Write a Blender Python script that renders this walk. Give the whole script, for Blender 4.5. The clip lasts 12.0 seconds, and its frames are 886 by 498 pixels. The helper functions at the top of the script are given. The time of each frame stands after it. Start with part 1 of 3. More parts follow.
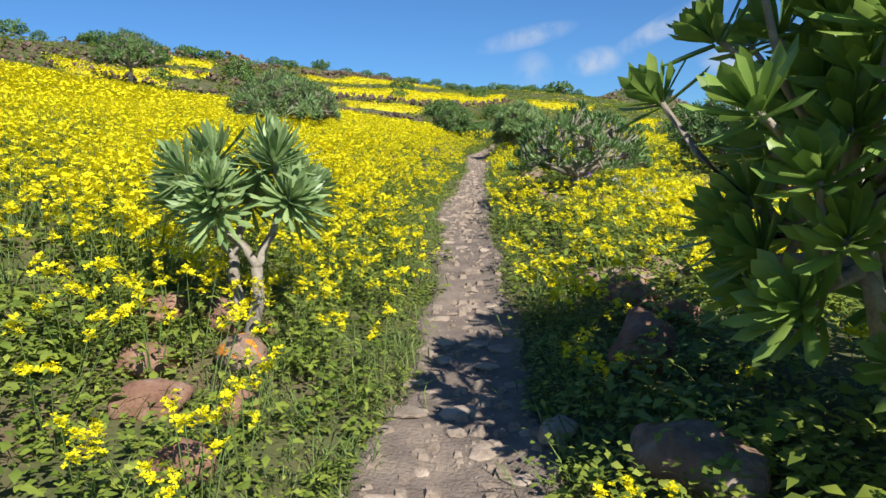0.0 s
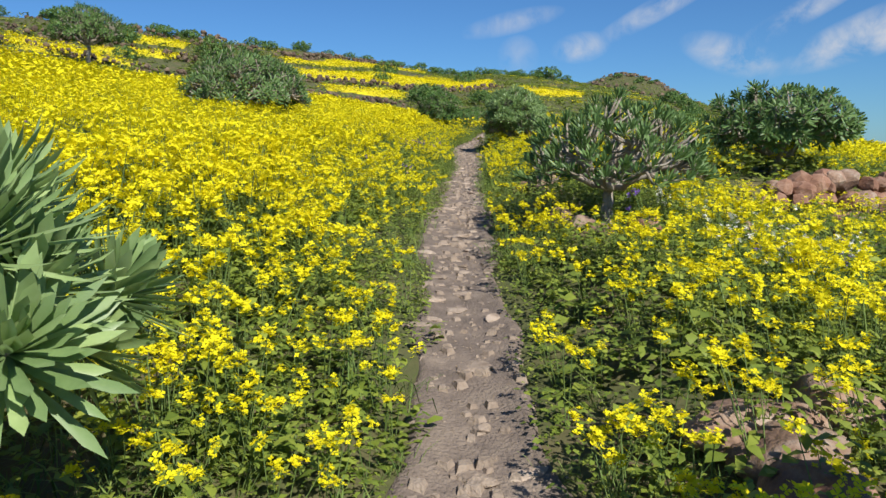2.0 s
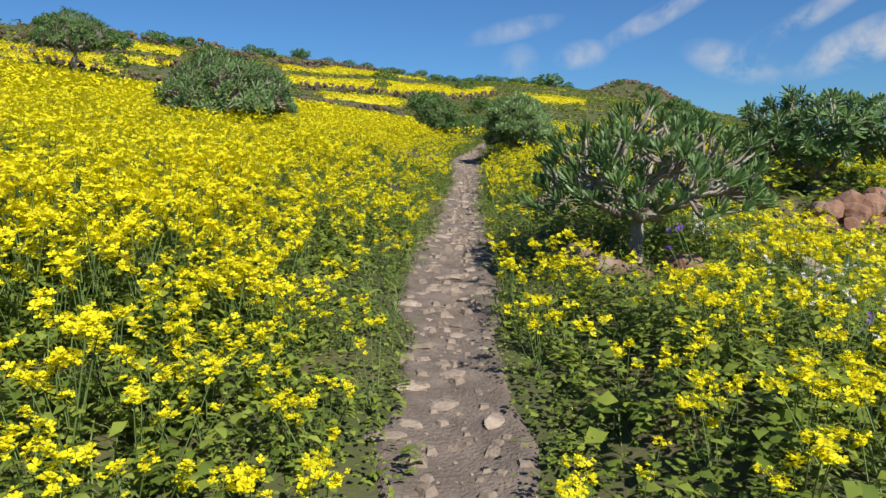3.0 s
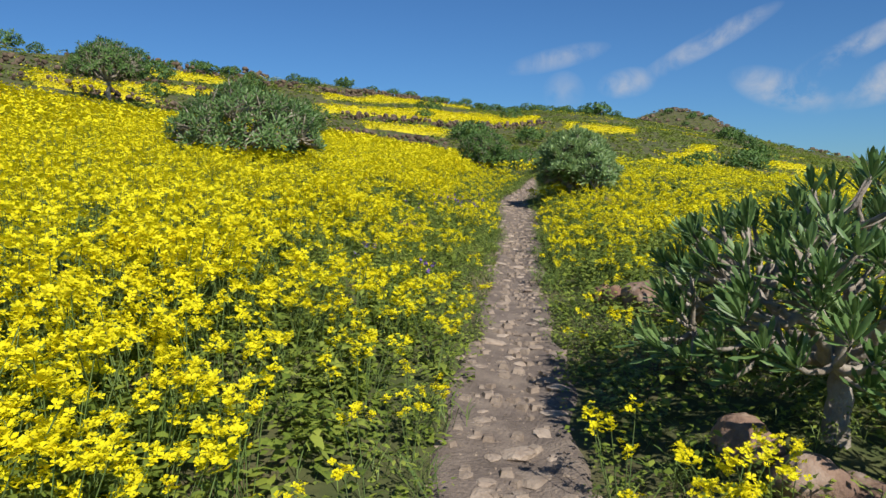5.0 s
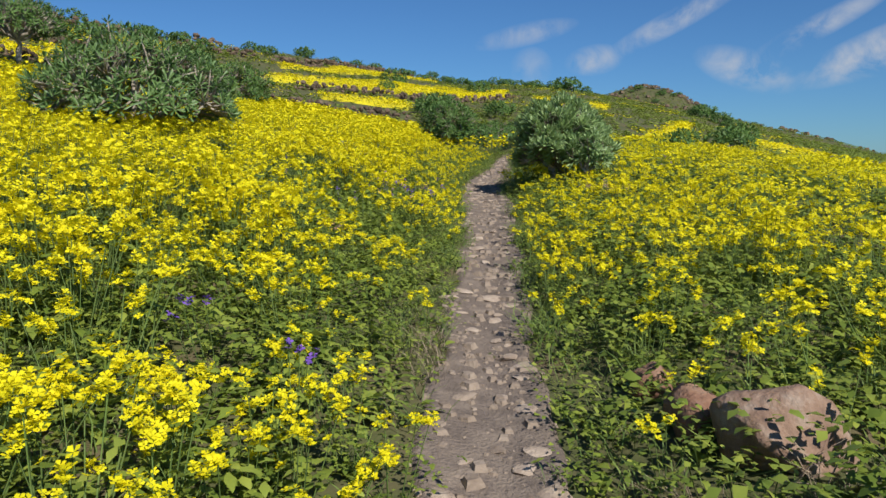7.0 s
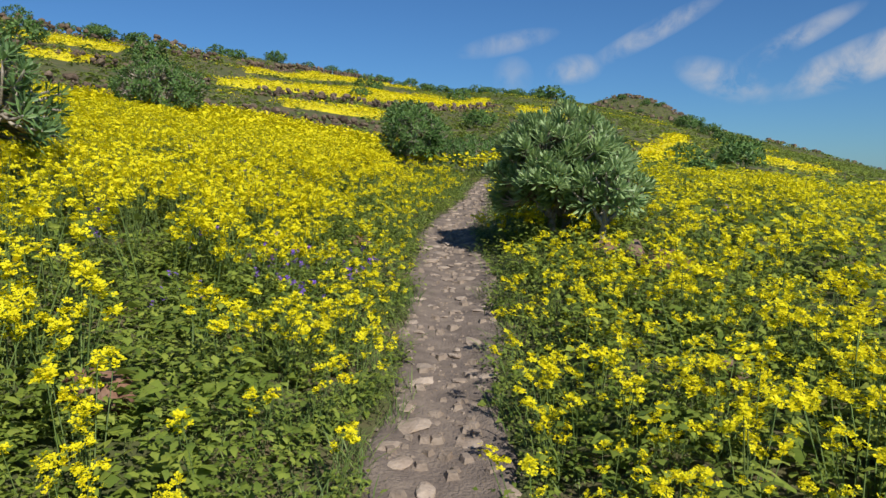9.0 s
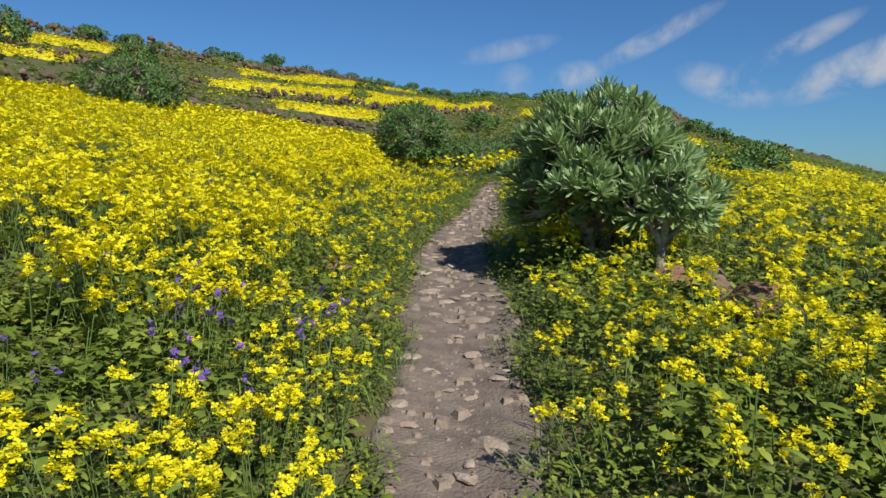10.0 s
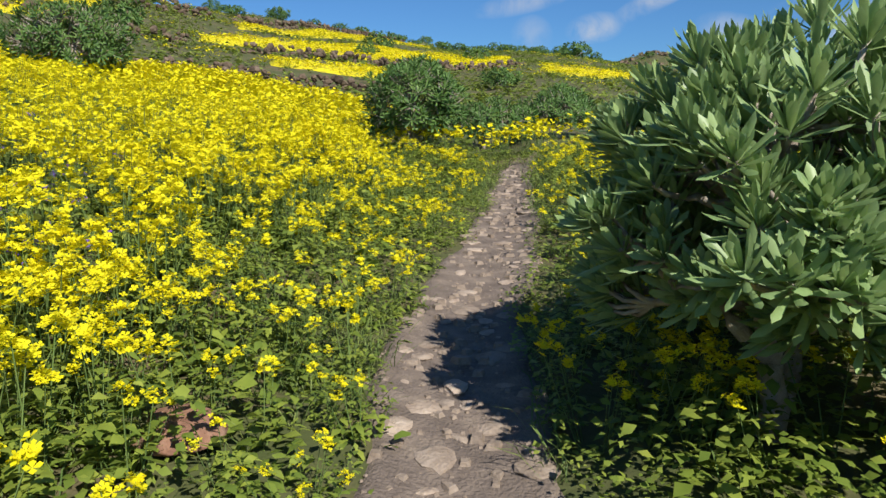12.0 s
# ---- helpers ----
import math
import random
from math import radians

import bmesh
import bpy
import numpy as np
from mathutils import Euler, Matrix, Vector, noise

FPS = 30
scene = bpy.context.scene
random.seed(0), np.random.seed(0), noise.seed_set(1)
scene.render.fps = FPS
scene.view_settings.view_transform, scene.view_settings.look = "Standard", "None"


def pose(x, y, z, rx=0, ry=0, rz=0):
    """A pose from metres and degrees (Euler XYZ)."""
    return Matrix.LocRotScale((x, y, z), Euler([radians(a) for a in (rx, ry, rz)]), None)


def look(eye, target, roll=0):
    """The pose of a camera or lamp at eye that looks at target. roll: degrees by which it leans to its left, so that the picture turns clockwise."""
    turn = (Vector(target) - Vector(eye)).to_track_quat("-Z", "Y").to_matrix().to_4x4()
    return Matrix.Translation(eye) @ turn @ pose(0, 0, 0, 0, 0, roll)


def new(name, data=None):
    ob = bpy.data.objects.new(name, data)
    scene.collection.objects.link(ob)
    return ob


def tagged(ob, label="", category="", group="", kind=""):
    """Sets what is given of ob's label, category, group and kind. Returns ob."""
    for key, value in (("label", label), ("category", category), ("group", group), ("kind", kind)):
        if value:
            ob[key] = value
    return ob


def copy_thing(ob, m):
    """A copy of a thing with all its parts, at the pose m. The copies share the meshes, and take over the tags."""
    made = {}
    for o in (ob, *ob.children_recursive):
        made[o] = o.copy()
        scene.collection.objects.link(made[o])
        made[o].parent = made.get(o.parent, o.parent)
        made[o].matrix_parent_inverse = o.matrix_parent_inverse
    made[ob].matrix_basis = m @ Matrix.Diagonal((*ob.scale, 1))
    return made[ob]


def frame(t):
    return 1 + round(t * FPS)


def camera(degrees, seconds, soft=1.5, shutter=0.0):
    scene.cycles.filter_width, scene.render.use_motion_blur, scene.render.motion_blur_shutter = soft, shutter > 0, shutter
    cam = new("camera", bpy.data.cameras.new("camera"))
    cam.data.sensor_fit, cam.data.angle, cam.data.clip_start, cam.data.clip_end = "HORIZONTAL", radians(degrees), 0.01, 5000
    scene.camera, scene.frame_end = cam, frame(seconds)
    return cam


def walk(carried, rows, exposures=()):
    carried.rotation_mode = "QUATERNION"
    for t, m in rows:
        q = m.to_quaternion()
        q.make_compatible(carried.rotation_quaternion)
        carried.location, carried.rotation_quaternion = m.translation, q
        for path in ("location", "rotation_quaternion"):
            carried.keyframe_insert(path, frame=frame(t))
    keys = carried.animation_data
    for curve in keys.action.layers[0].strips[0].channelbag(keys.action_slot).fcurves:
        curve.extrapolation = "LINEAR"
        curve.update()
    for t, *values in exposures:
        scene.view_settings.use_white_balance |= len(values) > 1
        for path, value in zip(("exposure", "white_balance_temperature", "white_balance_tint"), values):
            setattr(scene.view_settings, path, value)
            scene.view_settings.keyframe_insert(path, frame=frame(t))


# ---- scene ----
# camera and its walk
cam = camera(64.0, 12.0)
PATH = [
    (0, (0.545, 1.775, 1.862), (0.426, 3.76, 1.656), -1.4),
    (0.5, (0.477, 2.342, 1.9), (0.363, 4.327, 1.684), -1.2),
    (1, (0.431, 3.008, 1.996), (0.326, 4.992, 1.766), -1.0),
    (1.5, (0.416, 3.69, 2.102), (0.326, 5.673, 1.861), -0.9),
    (2, (0.397, 4.322, 2.12), (0.322, 6.305, 1.872), -0.9),
    (2.5, (0.453, 4.992, 2.149), (0.382, 6.975, 1.899), -0.8),
    (3, (0.444, 5.697, 2.249), (0.365, 7.682, 2.021), -1.0),
    (3.5, (0.469, 6.388, 2.31), (0.369, 8.375, 2.111), -1.1),
    (3.7, (0.479, 6.686, 2.313), (0.366, 8.674, 2.127), -1.1),
    (5.3, (0.230, 8.415, 2.654), (0.025, 10.398, 2.503), -0.5),
    (5.5, (0.209, 8.724, 2.632), (0.005, 10.708, 2.479), -0.4),
    (6, (0.217, 9.494, 2.670), (0.036, 11.478, 2.503), -0.2),
    (6.5, (0.235, 10.264, 2.764), (0.098, 12.249, 2.571), -0.1),
    (6.7, (0.238, 10.636, 2.730), (0.115, 12.622, 2.525), -0.1),
    (8.3, (0.412, 14.059, 3.056), (0.366, 16.044, 2.818), -0.2),
    (8.5, (0.417, 14.427, 3.105), (0.371, 16.414, 2.879), 0.1),
    (9, (0.467, 15.462, 3.205), (0.415, 17.452, 3.007), 0.2),
    (9.5, (0.412, 16.453, 3.22), (0.353, 18.444, 3.039), 0.0),
    (10, (0.405, 17.494, 3.185), (0.348, 19.485, 3.003), 0.2),
    (10.5, (0.403, 18.548, 3.265), (0.336, 20.536, 3.064), -0.2),
    (11, (0.419, 19.459, 3.39), (0.345, 21.443, 3.157), -0.3),
    (11.5, (0.432, 20.377, 3.507), (0.344, 22.357, 3.238), -0.2),
    (12, (0.406, 21.243, 3.591), (0.303, 23.217, 3.29), -0.3),
]
walk(cam, [(t, look(eye, target, roll)) for t, eye, target, roll in PATH], [(0.0, 0.66), (2.0, 0.45), (3.5, 0.33), (5.5, 0.24), (10.0, 0.20), (12.0, 0.42)])

# ---------------------------------------------------------------- sun and sky
SUN_ELEV, SUN_AZ = 41.0, 147.0     # azimuth clockwise from straight ahead (+y)
world = bpy.data.worlds.new("sky")
scene.world = world
world.use_nodes = True
wn, wl = world.node_tree.nodes, world.node_tree.links
wn.clear()
w_out = wn.new("ShaderNodeOutputWorld")
w_bg = wn.new("ShaderNodeBackground")
w_bg.inputs["Strength"].default_value = 0.062
w_sky = wn.new("ShaderNodeTexSky")
w_sky.sky_type = "NISHITA"
w_sky.sun_disc = False
w_sky.sun_elevation = radians(SUN_ELEV)
w_sky.sun_rotation = radians(SUN_AZ)
w_sky.altitude = 300
w_sky.air_density = 1.0
w_sky.dust_density = 0.3
w_sky.ozone_density = 3.0
w_tc = wn.new("ShaderNodeTexCoord")


def w_math(op, a, b=None):
    n = wn.new("ShaderNodeMath")
    n.operation = op
    for k, v in enumerate((a, b)):
        if v is None:
            continue
        if isinstance(v, (int, float)):
            n.inputs[k].default_value = v
        else:
            wl.new(v, n.inputs[k])
    return n.outputs[0]


# a few thin fair-weather clouds low over the hill: centre, half width, half height, tilt, in tangent units
sep = wn.new("ShaderNodeSeparateXYZ")
wl.new(w_tc.outputs["Generated"], sep.inputs[0])
tx = w_math("DIVIDE", sep.outputs[0], w_math("MAXIMUM", sep.outputs[1], 0.05))
tz = w_math("DIVIDE", sep.outputs[2], w_math("MAXIMUM", sep.outputs[1], 0.05))
front = w_math("GREATER_THAN", sep.outputs[1], 0.1)
w_noise = wn.new("ShaderNodeTexNoise")
w_noise.inputs["Scale"].default_value = 19
w_noise.inputs["Detail"].default_value = 7
w_noise.inputs["Roughness"].default_value = 0.6
w_noise.inputs["Distortion"].default_value = 0.4
wl.new(w_tc.outputs["Generated"], w_noise.inputs["Vector"])
cover = None
CLOUDS = [(0.155, 0.150, 0.042, 0.022, 0.1, 0.7), (0.06, 0.185, 0.075, 0.017, 0.2, 0.45), (0.26, 0.2, 0.1, 0.019, 0.5, 0.6),
          (0.36, 0.135, 0.075, 0.03, -0.25, 0.7), (0.45, 0.19, 0.1, 0.02, 0.5, 0.55), (0.58, 0.175, 0.17, 0.036, 0.35, 1.0),
          (0.07, 0.14, 0.03, 0.03, 0.0, 0.3), (1.1, 0.25, 0.3, 0.06, 0.2, 0.9)]
for c0, c1, rw, rh, tilt, amount in CLOUDS:
    dx, dz = w_math("SUBTRACT", tx, c0), w_math("SUBTRACT", tz, c1)
    a = w_math("DIVIDE", dx, rw)
    b = w_math("DIVIDE", w_math("SUBTRACT", dz, w_math("MULTIPLY", dx, tilt)), rh)
    r2 = w_math("ADD", w_math("MULTIPLY", a, a), w_math("MULTIPLY", b, b))
    blob = w_math("MULTIPLY", w_math("MAXIMUM", w_math("SUBTRACT", 1.0, r2), 0.0), amount)
    cover = blob if cover is None else w_math("MAXIMUM", cover, blob)
cover = w_math("MULTIPLY", cover, front)
ramp = wn.new("ShaderNodeMapRange")
ramp.inputs["From Min"].default_value = 0.36
ramp.inputs["From Max"].default_value = 0.72
wl.new(w_noise.outputs["Fac"], ramp.inputs["Value"])
fac = w_math("MINIMUM", w_math("MULTIPLY", w_math("MULTIPLY", cover, ramp.outputs["Result"]), 1.5), 0.92)
w_mix = wn.new("ShaderNodeMixRGB")
wl.new(fac, w_mix.inputs[0])
w_tint = wn.new("ShaderNodeMixRGB")
w_tint.blend_type = "MULTIPLY"
w_tint.inputs[0].default_value = 1.0
w_tint.inputs[2].default_value = (0.50, 0.86, 1.24, 1)
wl.new(w_sky.outputs[0], w_tint.inputs[1])
wl.new(w_tint.outputs[0], w_mix.inputs[1])
w_mix.inputs[2].default_value = (6.8, 7.3, 8.2, 1)
wl.new(w_mix.outputs[0], w_bg.inputs["Color"])
wl.new(w_bg.outputs[0], w_out.inputs["Surface"])

sun = new("sun", bpy.data.lights.new("sun", "SUN"))
sun.data.energy = 4.8
sun.data.angle = radians(0.53)
sun.data.color = (1.0, 0.95, 0.87)
_se, _sa = radians(SUN_ELEV), radians(SUN_AZ)
SUN_DIR = Vector((math.sin(_sa) * math.cos(_se), math.cos(_sa) * math.cos(_se), math.sin(_se)))
sun.matrix_world = look(SUN_DIR * 50, (0, 0, 0))


# ---------------------------------------------------------------- materials
def material(name, colors, rough=0.8, scale=6.0, bump=0.0, bump_scale=40.0, translucent=0.0, island=0.0, spec=0.3, obj_random=0.0, hue=0.0):
    """Colours mixed by two noises; island/obj_random: brightness spread from piece to piece."""
    m = bpy.data.materials.new(name)
    m.use_nodes = True
    n, l = m.node_tree.nodes, m.node_tree.links
    bsdf = n["Principled BSDF"]
    bsdf.inputs["Roughness"].default_value = rough
    bsdf.inputs["Specular IOR Level"].default_value = spec
    geo = n.new("ShaderNodeNewGeometry")
    big = n.new("ShaderNodeTexNoise")
    big.inputs["Scale"].default_value = scale
    big.inputs["Detail"].default_value = 6
    big.inputs["Roughness"].default_value = 0.65
    l.new(geo.outputs["Position"], big.inputs["Vector"])
    rampn = n.new("ShaderNodeValToRGB")
    els = rampn.color_ramp.elements
    while len(els) < len(colors):
        els.new(0.5)
    for k, c in enumerate(colors):
        els[k].position = 0.3 + 0.4 * k / max(1, len(colors) - 1)
        els[k].color = (*c, 1)
    l.new(big.outputs["Fac"], rampn.inputs[0])
    col = rampn.outputs[0]
    if island or obj_random:
        src = geo.outputs["Random Per Island"]
        if obj_random:
            src = n.new("ShaderNodeObjectInfo").outputs["Random"]
        amount = island or obj_random
        hsv = n.new("ShaderNodeHueSaturation")
        mr = n.new("ShaderNodeMapRange")
        mr.inputs["To Min"].default_value, mr.inputs["To Max"].default_value = 1 - amount, 1 + amount
        l.new(src, mr.inputs["Value"])
        l.new(mr.outputs["Result"], hsv.inputs["Value"])
        if hue:
            mh = n.new("ShaderNodeMapRange")
            mh.inputs["To Min"].default_value, mh.inputs["To Max"].default_value = 0.5 + hue, 0.5 - hue
            l.new(src, mh.inputs["Value"])
            l.new(mh.outputs["Result"], hsv.inputs["Hue"])
        l.new(col, hsv.inputs["Color"])
        col = hsv.outputs[0]
    l.new(col, bsdf.inputs["Base Color"])
    if bump:
        fine = n.new("ShaderNodeTexNoise")
        fine.inputs["Scale"].default_value = bump_scale
        fine.inputs["Detail"].default_value = 8
        l.new(geo.outputs["Position"], fine.inputs["Vector"])
        bn = n.new("ShaderNodeBump")
        bn.inputs["Strength"].default_value = bump
        bn.inputs["Distance"].default_value = 0.02
        l.new(fine.outputs["Fac"], bn.inputs["Height"])
        l.new(bn.outputs[0], bsdf.inputs["Normal"])
    if translucent:
        tr = n.new("ShaderNodeBsdfTranslucent")
        l.new(col, tr.inputs["Color"])
        mix = n.new("ShaderNodeMixShader")
        mix.inputs[0].default_value = translucent
        l.new(bsdf.outputs[0], mix.inputs[1])
        l.new(tr.outputs[0], mix.inputs[2])
        l.new(mix.outputs[0], n["Material Output"].inputs["Surface"])
    return m


M_PETAL = material("yellow_petal", [(0.77, 0.67, 0.010), (0.84, 0.765, 0.020)], 0.6, 3, translucent=0.3, island=0.12, hue=0.006, spec=0.15)
M_PURPLE = material("purple_petal", [(0.16, 0.09, 0.42), (0.25, 0.12, 0.5)], 0.6, 5, translucent=0.25, island=0.25, spec=0.15)
M_WHITE = material("white_petal", [(0.7, 0.7, 0.62), (0.8, 0.8, 0.74)], 0.6, 5, translucent=0.25, spec=0.15)
M_HERB = material("herb_leaf", [(0.135, 0.19, 0.028), (0.205, 0.27, 0.042), (0.275, 0.33, 0.065)], 0.5, 2.5, translucent=0.3, island=0.3, hue=0.015)
M_STEM = material("herb_stem", [(0.10, 0.17, 0.04), (0.15, 0.2, 0.06)], 0.6, 5, island=0.2)
M_GRASS = material("grass_blade", [(0.12, 0.2, 0.04), (0.2, 0.26, 0.08)], 0.55, 1.5, translucent=0.3, island=0.35, hue=0.02)
M_DRY = material("dry_twig", [(0.2, 0.15, 0.10), (0.33, 0.27, 0.19)], 0.9, 8, island=0.25)
M_SUCC = material("succulent_leaf", [(0.19, 0.29, 0.105), (0.27, 0.385, 0.15), (0.35, 0.46, 0.215)], 0.42, 5, translucent=0.3, island=0.25, hue=0.012, spec=0.45)
M_SUCC_LIGHT = material("broad_succulent_leaf", [(0.16, 0.27, 0.05), (0.23, 0.35, 0.075), (0.29, 0.41, 0.10)], 0.4, 5, translucent=0.4, island=0.2, hue=0.012, spec=0.45)
M_BUSH = material("shrub_leaf", [(0.065, 0.135, 0.03), (0.10, 0.185, 0.045), (0.145, 0.235, 0.065)], 0.5, 3, translucent=0.2, island=0.3, hue=0.012)
M_NEEDLE = material("narrow_succulent_leaf", [(0.085, 0.16, 0.045), (0.125, 0.215, 0.065), (0.18, 0.275, 0.10)], 0.45, 5, translucent=0.25, island=0.25, hue=0.012, spec=0.4)
M_BARK = material("grey_bark", [(0.16, 0.13, 0.10), (0.3, 0.26, 0.21), (0.42, 0.38, 0.32)], 0.85, 9, 0.5, 60)
M_DIRT = material("path_dirt", [(0.12, 0.095, 0.078), (0.18, 0.142, 0.115), (0.26, 0.208, 0.162)], 0.95, 5, 0.9, 55)
M_SOIL = material("soil", [(0.055, 0.075, 0.02), (0.09, 0.095, 0.035), (0.15, 0.11, 0.065)], 0.95, 1.2, 0.6, 20)
M_STONE = material("path_stone", [(0.22, 0.165, 0.125), (0.33, 0.26, 0.2), (0.42, 0.34, 0.27)], 0.85, 9, 0.6, 60, obj_random=0.25)
M_ROCK = material("lichen_rock", [(0.16, 0.10, 0.075), (0.26, 0.17, 0.12), (0.38, 0.31, 0.25)], 0.9, 6, 0.7, 35, obj_random=0.2)
M_RED = material("red_volcanic_rock", [(0.16, 0.08, 0.055), (0.24, 0.13, 0.085), (0.33, 0.22, 0.16)], 0.9, 7, 0.7, 35, obj_random=0.15)
M_LICHEN = material("orange_lichen", [(0.55, 0.16, 0.02), (0.62, 0.25, 0.04)], 0.9, 20, 0.4, 80)
M_WALLROCK = material("wall_rock", [(0.07, 0.05, 0.034), (0.12, 0.086, 0.058), (0.2, 0.15, 0.105)], 0.95, 3, 0.5, 12, island=0.35)


# ---------------------------------------------------------------- the ground's shape
def ss(a, b, x):
    t = np.clip((np.asarray(x, float) - a) / (b - a), 0, 1)
    return t * t * (3 - 2 * t)


PATH_Y = [-4, 4.4, 5.8, 7.6, 9.8, 11.7, 13.2, 14.8, 19.2, 21, 23.6, 25.4, 27.5, 29.5, 31.5, 36, 44]
PATH_X = [0.40, 0.40, 0.46, 0.40, 0.33, 0.24, 0.31, 0.29, 0.38, 0.40, 0.36, 0.24, 0.55, 0.76, 0.85, 1.4, 2.6]
PATH_W = [0.40, 0.40, 0.33, 0.29, 0.27, 0.38, 0.33, 0.29, 0.32, 0.36, 0.42, 0.37, 0.38, 0.31, 0.27, 0.2, 0.2]


def eased(y, values):
    """The table read with its kinks rounded off."""
    y = np.asarray(y, float)
    return sum(np.interp(y + o, PATH_Y, values) for o in (-0.6, -0.3, 0, 0.3, 0.6)) / 5


def path_x(y):
    return eased(y, PATH_X)


def wobble(x, y):
    return (np.sin(1.7 * x + 0.6 * y) + np.sin(2.9 * y - 1.1 * x + 1.3) + np.sin(4.1 * x + 3.3 * y + 0.4)) / 3


def ground(x, y):
    x, y = np.asarray(x, float), np.asarray(y, float)
    u = x - 0.35
    z = 0.18 + 0.087 * y + 0.17 * np.exp(-((y - 10.5) / 4.5) ** 2) + 0.06 * np.maximum(0, y - 46) - 0.25 * np.maximum(0, y - 130 + 3.0 * np.clip(-x - 14, 0, 28))
    d = np.maximum(0, -u)
    z = z + 0.10 * d + 0.07 * np.maximum(0, d - 1.5) + 0.08 * np.maximum(0, d - 14) - 0.07 * np.maximum(0, d - 42)
    r = np.maximum(0, u)
    z = z + 0.12 * ss(0.4, 1.2, u) + 0.03 * np.minimum(r, 3.5) - 0.11 * np.maximum(0, r - 4.5) - 0.10 * np.maximum(0, r - 14)
    z = z - 0.22 * np.clip(u - 1.3, 0, 2.6) * ss(5, 8, y) * ss(16, 14, y)
    z = z + 14.6 * np.exp(-((x - 38) / 19) ** 2 - ((y - 176) / 28) ** 2)
    off = ss(0.45, 1.5, np.abs(x - path_x(y)))
    z = z + 0.05 * wobble(x, y) * off + 0.35 * wobble(x * 0.08, y * 0.08) * ss(45, 90, np.hypot(x, y))
    return np.maximum(z, -8.0)


def gz(x, y):
    return float(ground(x, y))


def noise2(x, y, s, seed=0.0):
    """Smooth value noise, about -1 to 1, from summed waves."""
    v = 0
    for k, (a, b, c) in enumerate(((1.0, 0.37, 0.0), (-0.53, 1.13, 1.7), (1.61, 0.9, 3.1), (0.7, -1.9, 4.4), (2.3, 1.7, 0.9))):
        v = v + np.sin(s * (a * x + b * y) + c + seed * (k + 1)) / (1 + 0.4 * k)
    return v / 2.4


# terrace walls, roughly along the slope's contours
WALLS = [([-45, -10.7, -4.7, -1], [28, 47.4, 51.4, 54]), ([-55, -15, -5.5, 4], [32, 58, 69.6, 84]),
         ([-60, -21.5, -14.7, -11], [50, 75.5, 119, 128]), ([-70, -28.7, -26, -22], [58, 83.7, 112, 128])]


# ---------------------------------------------------------------- mesh helpers
def mesh_from(name, verts, faces, mats, mat_index=None, smooth=False):
    """verts: n x 3; faces: lists of indices."""
    me = bpy.data.meshes.new(name)
    me.from_pydata([tuple(v) for v in verts], [], [tuple(f) for f in faces])
    for m in mats:
        me.materials.append(m)
    if mat_index is not None:
        me.polygons.foreach_set("material_index", np.asarray(mat_index, np.int32))
    if smooth:
        me.polygons.foreach_set("use_smooth", np.ones(len(me.polygons), bool))
    me.update()
    return me


def big_mesh(name, verts, quads, mats, mat_index):
    """Fast mesh of many four-cornered faces (a repeated last corner makes a triangle's place unneeded)."""
    me = bpy.data.meshes.new(name)
    nq = len(quads)
    me.vertices.add(len(verts))
    me.vertices.foreach_set("co", np.asarray(verts, np.float32).ravel())
    me.loops.add(nq * 4)
    me.loops.foreach_set("vertex_index", np.asarray(quads, np.int32).ravel())
    me.polygons.add(nq)
    me.polygons.foreach_set("loop_start", np.arange(nq, dtype=np.int32) * 4)
    for m in mats:
        me.materials.append(m)
    me.polygons.foreach_set("material_index", np.asarray(mat_index, np.int32))
    me.update(calc_edges=True)
    return me


